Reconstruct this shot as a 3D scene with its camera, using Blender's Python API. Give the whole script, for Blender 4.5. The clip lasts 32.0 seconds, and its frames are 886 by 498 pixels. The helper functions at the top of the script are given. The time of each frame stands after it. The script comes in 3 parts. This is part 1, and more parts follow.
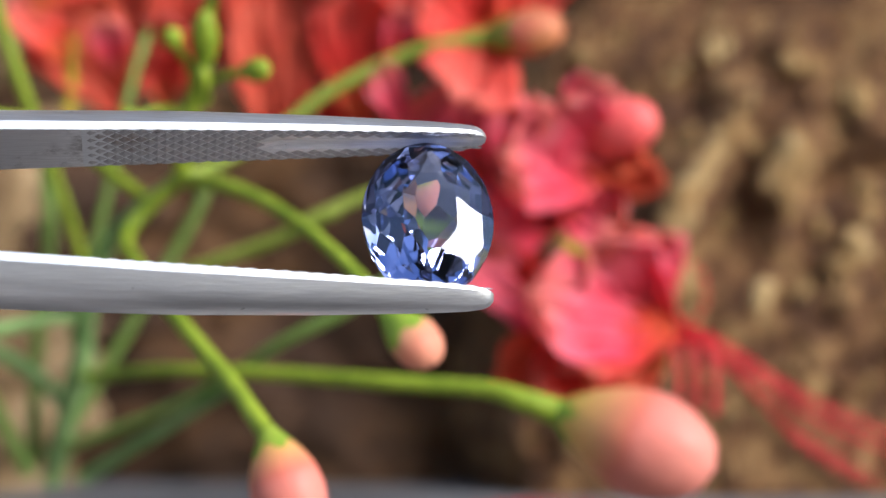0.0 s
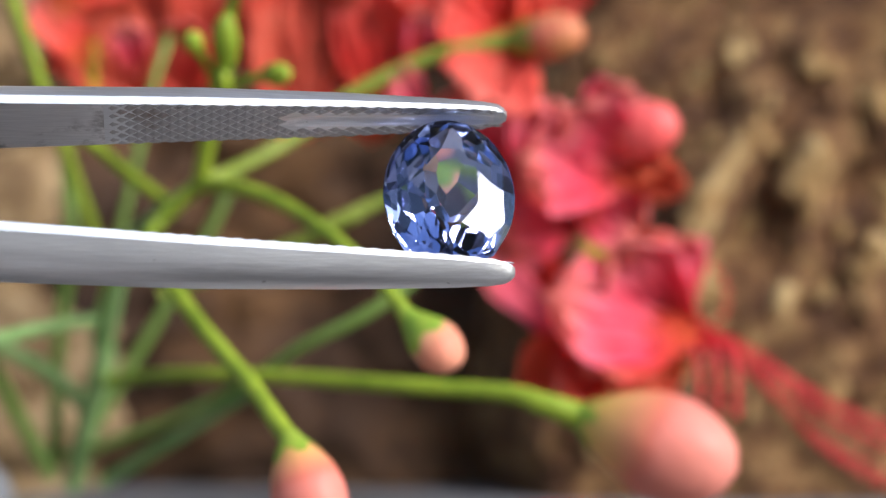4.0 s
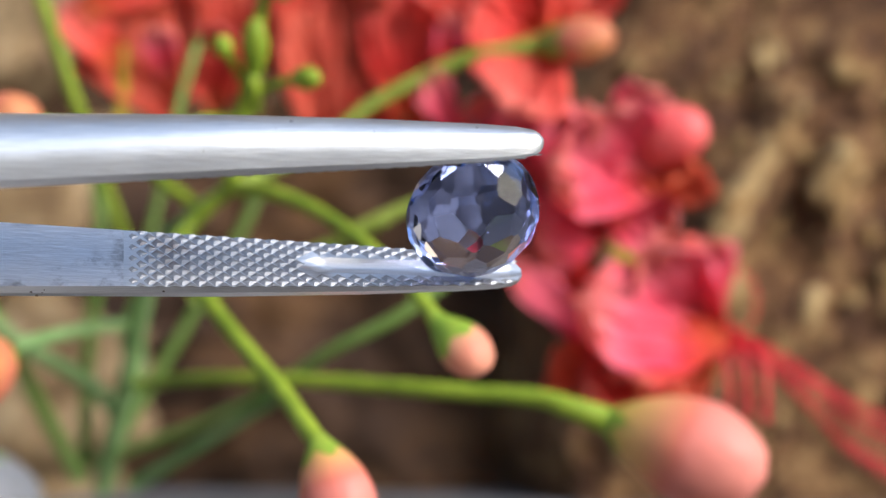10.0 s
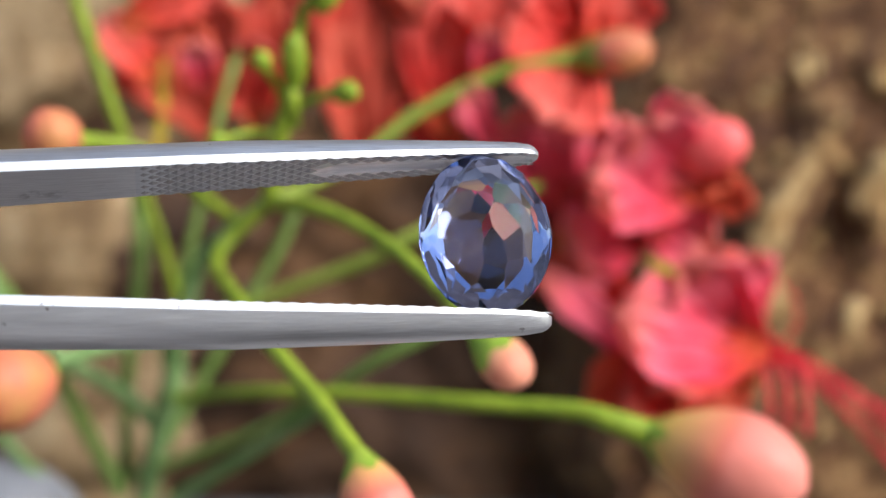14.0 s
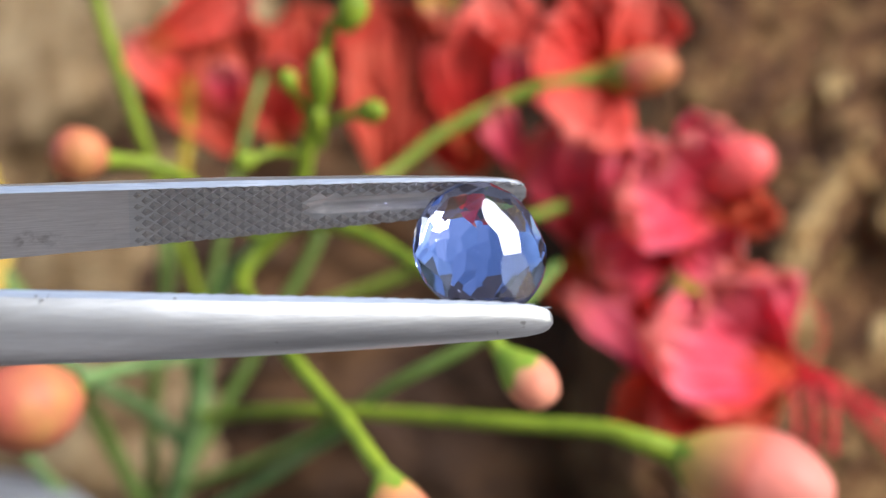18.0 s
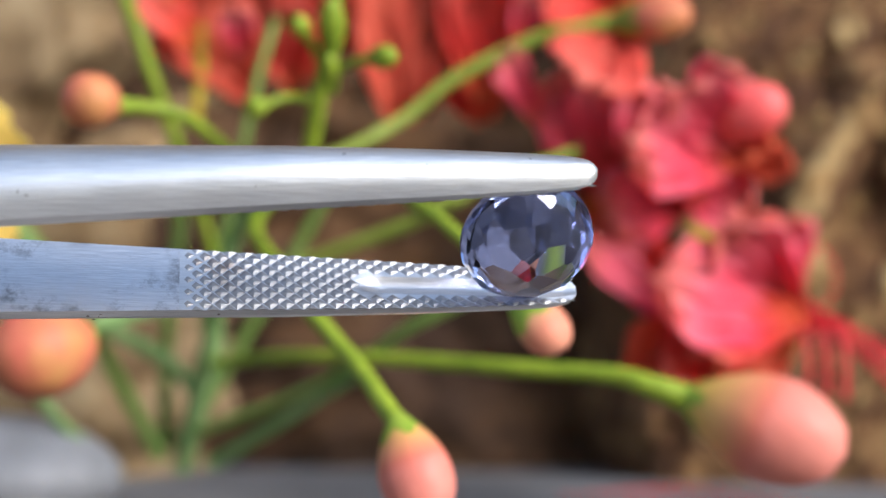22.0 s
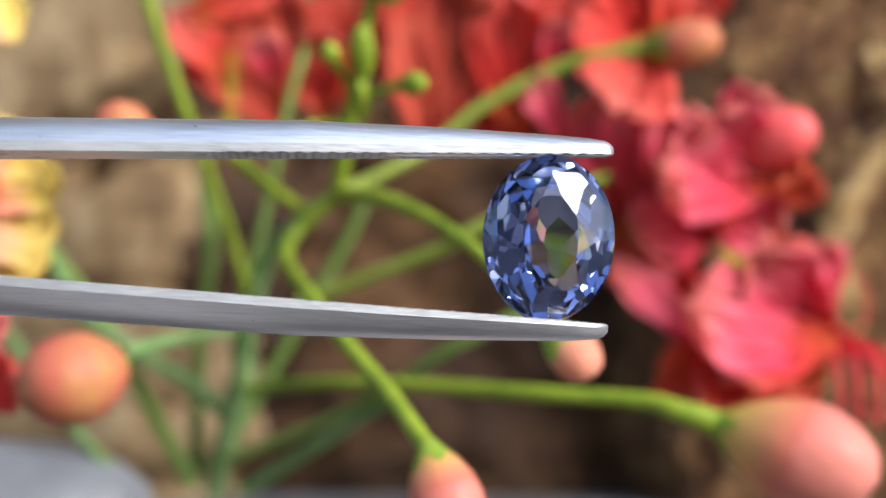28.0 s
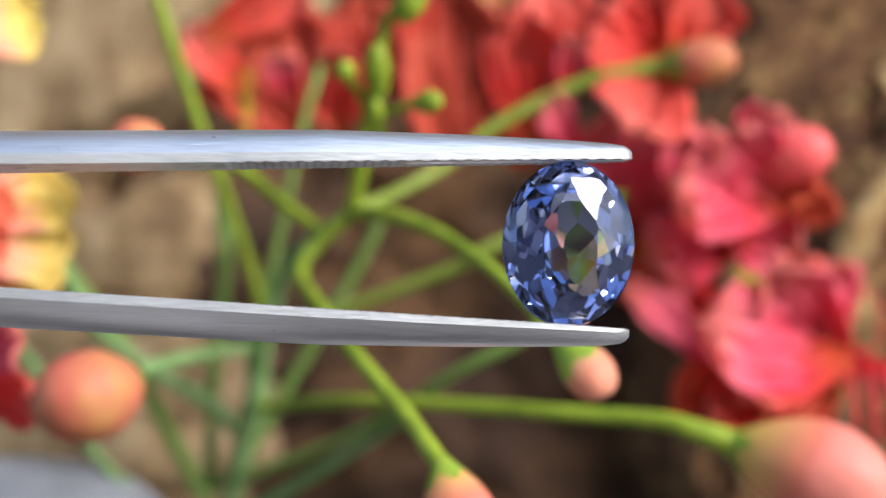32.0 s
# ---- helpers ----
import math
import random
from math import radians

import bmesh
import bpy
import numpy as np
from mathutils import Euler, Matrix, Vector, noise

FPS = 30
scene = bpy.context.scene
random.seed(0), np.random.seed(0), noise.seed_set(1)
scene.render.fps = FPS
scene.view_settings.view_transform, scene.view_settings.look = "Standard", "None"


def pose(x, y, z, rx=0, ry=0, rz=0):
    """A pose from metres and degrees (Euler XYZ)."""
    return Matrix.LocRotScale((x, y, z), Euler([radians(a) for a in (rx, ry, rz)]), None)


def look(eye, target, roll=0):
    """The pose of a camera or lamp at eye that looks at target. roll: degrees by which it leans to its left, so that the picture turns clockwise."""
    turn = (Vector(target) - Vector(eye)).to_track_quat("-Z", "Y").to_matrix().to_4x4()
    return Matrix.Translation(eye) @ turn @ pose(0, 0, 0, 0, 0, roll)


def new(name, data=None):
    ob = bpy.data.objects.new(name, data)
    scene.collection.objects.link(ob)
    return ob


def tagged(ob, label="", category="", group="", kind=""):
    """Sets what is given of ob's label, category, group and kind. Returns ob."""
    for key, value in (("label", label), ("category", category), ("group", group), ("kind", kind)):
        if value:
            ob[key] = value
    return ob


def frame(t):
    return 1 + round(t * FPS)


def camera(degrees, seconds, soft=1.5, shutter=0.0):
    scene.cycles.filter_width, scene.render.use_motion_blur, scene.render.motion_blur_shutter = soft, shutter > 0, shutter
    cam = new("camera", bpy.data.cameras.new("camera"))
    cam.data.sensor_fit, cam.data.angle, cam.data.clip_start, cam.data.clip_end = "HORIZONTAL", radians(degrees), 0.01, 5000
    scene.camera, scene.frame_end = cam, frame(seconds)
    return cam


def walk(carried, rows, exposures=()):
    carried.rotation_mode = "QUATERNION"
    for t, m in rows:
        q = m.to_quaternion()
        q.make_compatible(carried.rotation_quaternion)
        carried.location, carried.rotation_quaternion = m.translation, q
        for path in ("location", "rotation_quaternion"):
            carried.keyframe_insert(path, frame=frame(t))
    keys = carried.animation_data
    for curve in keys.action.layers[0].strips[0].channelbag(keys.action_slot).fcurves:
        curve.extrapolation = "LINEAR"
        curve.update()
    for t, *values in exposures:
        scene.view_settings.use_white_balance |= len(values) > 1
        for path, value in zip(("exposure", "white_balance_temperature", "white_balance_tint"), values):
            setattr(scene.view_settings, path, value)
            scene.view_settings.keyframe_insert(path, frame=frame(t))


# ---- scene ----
# A blue oval gem in steel tweezers, turned before a branch of coral-red flowers that lies in front of an old log.
# Lengths in the lists below are millimetres; mm() turns them into metres.
MM = 0.001


def mm(p):
    return Vector(p) * MM


# ---------------------------------------------------------------- camera
EYE = mm((0, 0, 22.5))
cam = camera(22, 32.0, soft=1.35)
cam.data.dof.use_dof = True
cam.data.dof.focus_distance = 0.1265
cam.data.dof.aperture_fstop = 26
# seconds, turn to the left, tilt upwards, lean (degrees)
TURNS = [
    (0, -2.031, -0.475, -0.055),
    (0.5, -1.961, -0.429, -0.076),
    (1, -1.909, -0.370, -0.176),
    (1.5, -1.857, -0.235, -0.024),
    (2, -1.822, -0.278, 0.013),
    (2.5, -1.721, -0.314, 0.006),
    (4.5, -1.474, -0.390, -0.041),
    (5, -1.442, -0.251, -0.105),
    (5.5, -1.358, -0.112, -0.131),
    (6, -1.312, -0.131, 0.016),
    (6.5, -1.250, -0.006, -0.028),
    (7, -1.229, -0.063, -0.013),
    (7.5, -1.181, -0.013, -0.038),
    (8, -1.113, -0.058, 0.055),
    (8.5, -1.060, -0.140, -0.053),
    (9, -0.969, -0.256, -0.117),
    (9.5, -0.884, -0.290, -0.054),
    (10, -0.777, -0.277, -0.075),
    (10.5, -0.631, -0.167, 0.100),
    (11, -0.471, -0.109, 0.019),
    (11.5, -0.388, -0.094, 0.031),
    (12, -0.247, -0.086, 0.123),
    (12.5, -0.131, -0.027, 0.099),
    (13, 0.000, 0.000, 0.000),
    (13.5, 0.119, 0.022, 0.219),
    (14, 0.206, 0.057, 0.158),
    (14.5, 0.284, 0.003, 0.107),
    (16.5, 0.677, -0.187, 0.179),
    (17, 0.792, 0.008, 0.158),
    (17.5, 0.800, 0.306, 0.195),
    (18, 0.851, 0.533, 0.188),
    (18.5, 0.990, 0.238, 0.166),
    (19, 1.034, 0.022, 0.132),
    (19.5, 0.994, -0.118, 0.089),
    (20, 0.988, -0.311, 0.154),
    (20.5, 1.006, -0.406, 0.167),
    (21, 1.030, -0.488, 0.163),
    (21.5, 1.084, -0.675, 0.160),
    (22, 1.167, -0.828, 0.163),
    (22.5, 1.195, -0.740, 0.155),
    (23, 1.203, -0.835, 0.212),
    (23.5, 1.304, -0.869, 0.253),
    (24, 1.348, -0.827, 0.322),
    (24.5, 1.405, -0.857, 0.341),
    (26.5, 1.657, -0.785, 0.367),
    (27, 1.726, -0.740, 0.382),
    (27.5, 1.834, -0.640, 0.357),
    (28, 1.929, -0.166, 0.343),
    (28.5, 1.975, -0.192, 0.226),
    (29, 2.037, -0.201, 0.172),
    (29.5, 2.221, -0.263, 0.328),
    (30, 2.278, -0.163, 0.318),
    (30.5, 2.326, 0.006, 0.261),
    (31, 2.306, 0.163, 0.256),
    (31.5, 2.278, 0.251, 0.185),
    (32, 2.304, 0.300, 0.212),
]
walk(cam, [(t, Matrix.Translation(EYE) @ pose(0, 0, 0, 0, 0, a) @ pose(0, 0, 0, b) @ pose(0, 0, 0, 0, c) @ pose(0, 0, 0, 90))
           for t, a, b, c in TURNS], exposures=[(0.0, 0.90), (32.0, 0.90)])

# ---------------------------------------------------------------- light
world = bpy.data.worlds.new("sky")
scene.world = world
world.use_nodes = True
wn = world.node_tree
sky = wn.nodes.new("ShaderNodeTexSky")
sky.sky_type = "NISHITA"
sky.sun_disc = False
sky.dust_density = 1.0
sky.air_density = 1.3
sky.ozone_density = 2.0
sky.sun_elevation = radians(33)
sky.sun_rotation = radians(129)
wn.links.new(sky.outputs[0], wn.nodes["Background"].inputs[0])
wn.nodes["Background"].inputs[1].default_value = 0.15
sun = new("sun", bpy.data.lights.new("sun", "SUN"))
sun.data.energy = 3.0
sun.data.angle = radians(32)
sun.data.color = (1.0, 0.965, 0.965)
sun.matrix_world = look((0.72, -0.58, 0.595), (0, 0.0, 0))


# ---------------------------------------------------------------- materials
def material(name):
    m = bpy.data.materials.new(name)
    m.use_nodes = True
    nt = m.node_tree
    return m, nt, nt.nodes["Principled BSDF"]


def node(nt, kind, **values):
    n = nt.nodes.new("ShaderNode" + kind)
    for k, x in values.items():
        n.inputs[k.replace("_", " ")].default_value = x
    return n


def coords(nt, scale, space="Object"):
    tc = nt.nodes.new("ShaderNodeTexCoord")
    mp = nt.nodes.new("ShaderNodeMapping")
    mp.inputs["Scale"].default_value = scale
    nt.links.new(tc.outputs[space], mp.inputs["Vector"])
    return mp.outputs["Vector"]


def noise_tex(nt, vec, scale, detail=4.0, rough=0.55):
    n = node(nt, "TexNoise", Scale=scale, Detail=detail, Roughness=rough)
    nt.links.new(vec, n.inputs["Vector"])
    return n.outputs["Fac"]


def ramp(nt, fac, stops):
    r = nt.nodes.new("ShaderNodeValToRGB")
    els = r.color_ramp.elements
    while len(els) < len(stops):
        els.new(0.5)
    for e, (p, c) in zip(els, stops):
        e.position = p
        e.color = (*c, 1)
    nt.links.new(fac, r.inputs["Fac"])
    return r.outputs["Color"]


def mix(nt, fac, a, b, blend="MIX"):
    x = nt.nodes.new("ShaderNodeMix")
    x.data_type = "RGBA"
    x.blend_type = blend
    for sock, val in ((x.inputs[0], fac), (x.inputs[6], a), (x.inputs[7], b)):
        if hasattr(val, "links"):
            nt.links.new(val, sock)
        else:
            sock.default_value = (*val, 1) if isinstance(val, tuple) else val
    return x.outputs[2]


def bump(nt, bsdf, height, strength, distance):
    b = node(nt, "Bump", Strength=strength, Distance=distance)
    nt.links.new(height, b.inputs["Height"])
    nt.links.new(b.outputs["Normal"], bsdf.inputs["Normal"])


def steel(name, tint, rough, pits, rust=False, spread=0.45):
    m, nt, p = material(name)
    vec = coords(nt, (700, 5000, 5000))
    streak = noise_tex(nt, vec, 1.0, 3.0)
    wide = noise_tex(nt, coords(nt, (1, 1, 1)), 220.0, 3.0)
    long_streak = noise_tex(nt, coords(nt, (260, 11000, 11000)), 1.0, 4.0, 0.65)
    base = mix(nt, ramp(nt, long_streak, [(0.36, (0, 0, 0)), (0.62, (1, 1, 1))]), tuple(0.70 * c for c in tint), tint)
    base = mix(nt, streak, tuple(0.86 * c for c in tint), base)
    if pits:
        spots = noise_tex(nt, coords(nt, (1, 1, 1)), 900.0, 5.0, 0.7)
        area = noise_tex(nt, coords(nt, (1, 1, 1)), 190.0, 2.0)
        k = nt.nodes.new("ShaderNodeMath")
        k.operation = "MULTIPLY"
        nt.links.new(ramp(nt, spots, [(0.47, (0, 0, 0)), (0.66, (0.85, 0.85, 0.85))]), k.inputs[0])
        nt.links.new(ramp(nt, area, [(spread, (0, 0, 0)), (spread + 0.09, (1, 1, 1))]), k.inputs[1])
        base = mix(nt, k.outputs[0], base, (0.30, 0.29, 0.285))
    if rust:
        patch = noise_tex(nt, coords(nt, (1, 1, 1)), 330.0, 4.0, 0.65)
        base = mix(nt, ramp(nt, patch, [(0.58, (0, 0, 0)), (0.72, (0.7, 0.7, 0.7))]), base, (0.26, 0.19, 0.15))
    speck = noise_tex(nt, coords(nt, (1, 1, 1)), 1500.0, 2.0, 0.4)
    base = mix(nt, ramp(nt, speck, [(0.75, (0, 0, 0)), (0.775, (0.5, 0.5, 0.5))]), base, (0.10, 0.09, 0.09))
    nt.links.new(base, p.inputs["Base Color"])
    p.inputs["Metallic"].default_value = 1.0
    r = node(nt, "MapRange", From_Min=0.3, From_Max=0.7, To_Min=rough * 0.94, To_Max=rough * 1.06)
    nt.links.new(wide, r.inputs["Value"])
    nt.links.new(r.outputs[0], p.inputs["Roughness"])
    bump(nt, p, streak, 0.8, 0.00003)
    return m


STEEL = steel("brushed_steel", (0.81, 0.835, 0.86), 0.44, False)
WORN = steel("stained_steel", (0.90, 0.90, 0.91), 0.40, True)
CLEAN = steel("faintly_stained_steel", (0.90, 0.90, 0.91), 0.42, True, spread=0.60)
KNURL = steel("knurled_steel", (0.52, 0.52, 0.53), 0.52, False, True)

GEM, nt, p = material("blue_gem")
nt.nodes.remove(p)
glass = node(nt, "BsdfGlass", Color=(0.69, 0.73, 0.875, 1), Roughness=0.0, IOR=1.77)
nt.links.new(glass.outputs[0], nt.nodes["Material Output"].inputs[0])


def leafy(name, dark, light, gloss=0.45, axis_stops=None, trans=0.0, scale=350.0, relief=0.0003):
    """A plant surface: two tones by noise, or tones along the piece's own length, with a share of light shining through."""
    m, nt, p = material(name)
    vec = coords(nt, (1, 1, 1))
    n1 = noise_tex(nt, vec, scale, 4.0)
    n2 = noise_tex(nt, vec, scale * 5, 3.0)
    col = mix(nt, ramp(nt, n1, [(0.35, (0, 0, 0)), (0.65, (1, 1, 1))]), dark, light)
    if axis_stops:
        sep = nt.nodes.new("ShaderNodeSeparateXYZ")
        uv = nt.nodes.new("ShaderNodeTexCoord")
        nt.links.new(uv.outputs["UV"], sep.inputs[0])
        add = nt.nodes.new("ShaderNodeMath")
        add.operation = "MULTIPLY_ADD"
        nt.links.new(n1, add.inputs[0])
        add.inputs[1].default_value = 0.34
        nt.links.new(sep.outputs[0], add.inputs[2])
        sub = nt.nodes.new("ShaderNodeMath")
        sub.operation = "SUBTRACT"
        nt.links.new(add.outputs[0], sub.inputs[0])
        sub.inputs[1].default_value = 0.17
        col = mix(nt, 0.78, col, ramp(nt, sub.outputs[0], axis_stops))
    col = mix(nt, n2, mix(nt, 0.24, col, (0.02, 0.02, 0.01)), col)
    nt.links.new(col, p.inputs["Base Color"])
    p.inputs["Roughness"].default_value = gloss
    p.inputs["Specular IOR Level"].default_value = 0.22
    bump(nt, p, n2, 0.3, relief)
    if trans:
        t = nt.nodes.new("ShaderNodeBsdfTranslucent")
        nt.links.new(col, t.inputs["Color"])
        ms = node(nt, "MixShader", Fac=trans)
        nt.links.new(p.outputs[0], ms.inputs[1])
        nt.links.new(t.outputs[0], ms.inputs[2])
        nt.links.new(ms.outputs[0], nt.nodes["Material Output"].inputs[0])
    return m


GREEN = leafy("fresh_green_stem", (0.150, 0.222, 0.016), (0.265, 0.352, 0.030))
OLIVE = leafy("olive_green_stem", (0.165, 0.225, 0.026), (0.255, 0.325, 0.055))
TEAL = leafy("pale_green_stem", (0.21, 0.37, 0.125), (0.32, 0.49, 0.20), trans=0.35)
MID = leafy("soft_green_stem", (0.21, 0.345, 0.072), (0.31, 0.46, 0.130), trans=0.35)
BUD = leafy("coral_bud_skin", (0.64, 0.125, 0.095), (0.74, 0.22, 0.165), 0.5, [(0.0, (0.48, 0.46, 0.05)), (0.12, (0.62, 0.45, 0.09)), (0.22, (0.68, 0.40, 0.12)), (0.34, (0.64, 0.28, 0.12)), (0.48, (0.64, 0.17, 0.11)), (0.57, (0.70, 0.22, 0.17)), (1.0, (0.74, 0.27, 0.215))], 0.0, 160)
TAN = leafy("pale_coral_bud_skin", (0.60, 0.16, 0.10), (0.66, 0.25, 0.15), 0.55, [(0.0, (0.30, 0.36, 0.04)), (0.30, (0.42, 0.40, 0.07)), (0.48, (0.64, 0.36, 0.18)), (0.70, (0.66, 0.24, 0.15)), (1.0, (0.70, 0.30, 0.20))], 0.0, 160)
RIPE = leafy("orange_bud_skin", (0.58, 0.10, 0.09), (0.50, 0.23, 0.08), 0.5, None, 0.0, 130)
CALYX = leafy("green_calyx", (0.160, 0.288, 0.024), (0.304, 0.384, 0.048), 0.5)
ROLLED = leafy("rolled_pink_petal", (0.80, 0.10, 0.10), (0.86, 0.20, 0.18), 0.5, None, 0.0, 150)
CORAL = leafy("coral_petal", (0.92, 0.085, 0.055), (0.95, 0.22, 0.16), 0.5, [(0.0, (0.93, 0.30, 0.10)), (0.35, (0.92, 0.09, 0.06)), (0.78, (0.95, 0.18, 0.14)), (1.0, (0.96, 0.36, 0.29))], 0.5, 240)
BRICK = leafy("brick_red_petal", (0.66, 0.07, 0.045), (0.82, 0.17, 0.10), 0.5, None, 0.45, 200)
RED = leafy("scarlet_petal", (0.92, 0.05, 0.042), (0.95, 0.18, 0.14), 0.5, [(0.0, (0.90, 0.20, 0.06)), (0.40, (0.90, 0.05, 0.045)), (0.80, (0.95, 0.14, 0.11)), (1.0, (0.95, 0.29, 0.23))], 0.5, 300)
PINK = leafy("rose_red_petal", (0.96, 0.075, 0.12), (0.98, 0.29, 0.34), 0.5, [(0.0, (0.85, 0.15, 0.10)), (0.45, (0.95, 0.075, 0.16)), (0.75, (0.96, 0.20, 0.29)), (1.0, (0.96, 0.34, 0.27))], 0.45, 300)
ORANGE = leafy("orange_red_petal", (0.87, 0.12, 0.06), (0.93, 0.28, 0.15), 0.42, [(0.0, (0.85, 0.36, 0.05)), (0.5, (0.86, 0.11, 0.06)), (1.0, (0.90, 0.20, 0.10))], 0.45, 260)
YELLOW = leafy("yellow_edged_petal", (0.92, 0.42, 0.22), (0.93, 0.68, 0.25), 0.45, [(0.0, (0.90, 0.22, 0.18)), (0.42, (0.93, 0.28, 0.22)), (0.58, (0.93, 0.52, 0.30)), (0.74, (0.90, 0.70, 0.15)), (1.0, (0.88, 0.72, 0.14))], 0.35, 330)
YELLOWED = leafy("yellowed_stalk", (0.36, 0.25, 0.02), (0.52, 0.38, 0.04))
STAMEN = leafy("crimson_stamen", (0.62, 0.02, 0.03), (0.72, 0.05, 0.06), 0.5)


def woody(name, tones, scale, stretch, relief, rough=0.85, lean=0.0, steps=(0.34, 0.50, 0.64)):
    m, nt, p = material(name)
    vec = coords(nt, stretch)
    if lean:
        turned = nt.nodes.new("ShaderNodeMapping")
        turned.inputs["Rotation"].default_value = (0, lean, 0)
        nt.links.new(vec.node.inputs["Vector"].links[0].from_socket, turned.inputs["Vector"])
        nt.links.new(turned.outputs["Vector"], vec.node.inputs["Vector"])
    n1 = noise_tex(nt, vec, scale, 6.0, 0.6)
    n2 = noise_tex(nt, vec, scale * 6, 5.0, 0.65)
    c1 = ramp(nt, n1, list(zip(steps, tones)))
    c2 = mix(nt, n2, mix(nt, 0.45, c1, tones[0]), c1)
    nt.links.new(c2, p.inputs["Base Color"])
    p.inputs["Roughness"].default_value = rough
    bump(nt, p, n2, 0.7, relief)
    return m


PALE_WOOD = woody("pale_weathered_wood", ((0.110, 0.064, 0.027), (0.27, 0.178, 0.083), (0.46, 0.34, 0.19)), 210, (1.2, 1, 0.6), 0.001, steps=(0.33, 0.48, 0.64))
# brown wood darkened: the shade in the log's middle is in these tones
SHADED_WOOD = woody("shaded_brown_wood", ((0.024, 0.0095, 0.0030), (0.060, 0.0255, 0.0076), (0.135, 0.063, 0.019)), 110, (0.5, 1, 1), 0.001)
BARK = woody("lumpy_brown_bark", ((0.082, 0.032, 0.010), (0.180, 0.080, 0.025), (0.34, 0.195, 0.075)), 400, (0.7, 1, 0.9), 0.002, lean=0.7, steps=(0.39, 0.50, 0.61))
BARK_PALE = woody("pale_golden_bark", ((0.16, 0.083, 0.026), (0.37, 0.225, 0.082), (0.60, 0.43, 0.20)), 330, (0.8, 1, 0.9), 0.0012, lean=0.5, steps=(0.34, 0.50, 0.66))
STONE = woody("grey_stone", ((0.150, 0.156, 0.170), (0.195, 0.203, 0.222), (0.240, 0.250, 0.272)), 150, (1, 1, 1), 0.0003, 0.55)
SLAB = woody("grey_slab", ((0.105, 0.105, 0.108), (0.145, 0.145, 0.15), (0.19, 0.19, 0.196)), 40, (1, 1, 1), 0.0003, 0.7)
GROUND = woody("beige_concrete", ((0.030, 0.026, 0.026), (0.20, 0.183, 0.175), (0.46, 0.435, 0.415)), 46, (1, 1, 1), 0.001, 0.9, steps=(0.43, 0.50, 0.57))
PLASTER = woody("pale_plaster", ((0.20, 0.185, 0.17), (0.32, 0.30, 0.275), (0.42, 0.395, 0.365)), 20, (1, 1, 1), 0.001, 0.9)
WALL = woody("stained_brown_plaster", ((0.018, 0.013, 0.012), (0.09, 0.06, 0.045), (0.25, 0.19, 0.15)), 26, (1, 1, 1), 0.001, 0.9)


# ---------------------------------------------------------------- mesh helpers
def finish(name, bm, mat, smooth=True):
    me = bpy.data.meshes.new(name)
    for fc in bm.faces:
        fc.smooth = smooth
    bm.to_mesh(me)
    bm.free()
    me.materials.append(mat)
    return me


def part(name, bm, mat, parent, label="", smooth=True):
    ob = new(name, finish(name, bm, mat, smooth))
    ob.parent = parent
    if label:
        tagged(ob, label)
    return ob


def thing(name, label, category, group="", kind=""):
    return tagged(new(name), label, category, group, kind)


def grid_bm(nu, nv, fn, uv=True, wrap=False):
    """A sheet of nu by nv quads; fn(u, v) gives its points in millimetres, u and v from 0 to 1."""
    bm = bmesh.new()
    rows = [[bm.verts.new(mm(fn(i / nu, j / nv))) for j in range(nv if wrap else nv + 1)] for i in range(nu + 1)]
    lay = bm.loops.layers.uv.new("UVMap") if uv else None
    for i in range(nu):
        for j in range(nv):
            k = (j + 1) % len(rows[0])
            fc = bm.faces.new((rows[i][j], rows[i + 1][j], rows[i + 1][k], rows[i][k]))
            if uv:
                for lp, (a, b) in zip(fc.loops, ((i, j), (i + 1, j), (i + 1, j + 1), (i, j + 1))):
                    lp[lay].uv = (a / nu, b / nv)
    return bm


def spline(pts, n):
    """n + 1 points of a smooth curve through pts."""
    q = [Vector(a) for a in pts]
    q = [q[0] * 2 - q[1]] + q + [q[-1] * 2 - q[-2]]
    out = []
    for k in range(n + 1):
        s = k / n * (len(q) - 3)
        i = min(int(s), len(q) - 4)
        u = s - i
        a, b, c, d = q[i:i + 4]
        out.append(0.5 * ((2 * b) + (c - a) * u + (2 * a - 5 * b + 4 * c - d) * u * u + (3 * b - a - 3 * c + d) * u ** 3))
    return out


def tube_bm(pts, radii, steps=24, sides=10, wob=0.05, seed=0):
    """A round stem along pts (millimetres) whose radius runs through radii; slightly uneven."""
    line = spline(pts, steps)
    rs = [Vector((r, 0, 0)) for r in radii]
    rl = [a.x for a in spline(rs, steps)] if len(rs) > 1 else [rs[0].x] * (steps + 1)
    frames = []
    side = None
    for i in range(steps + 1):
        t = (line[min(i + 1, steps)] - line[max(i - 1, 0)]).normalized()
        if side is None:
            side = t.orthogonal().normalized()
        side = (side - t * side.dot(t)).normalized()
        frames.append((line[i], side, t.cross(side), rl[i]))

    def at(u, v):
        c, a, b, r = frames[round(u * steps)]
        an = v * math.tau
        r *= 1 + wob * noise.noise(c * 0.6 + Vector((math.cos(an), math.sin(an), seed)))
        return c + a * (r * math.cos(an)) + b * (r * math.sin(an))

    bm = grid_bm(steps, sides, at, wrap=True)
    bm.verts.ensure_lookup_table()
    for k in (0, steps):
        ring = [bm.verts[k * sides + j] for j in range(sides)]
        bm.faces.new(ring if k else ring[::-1])
    return bm


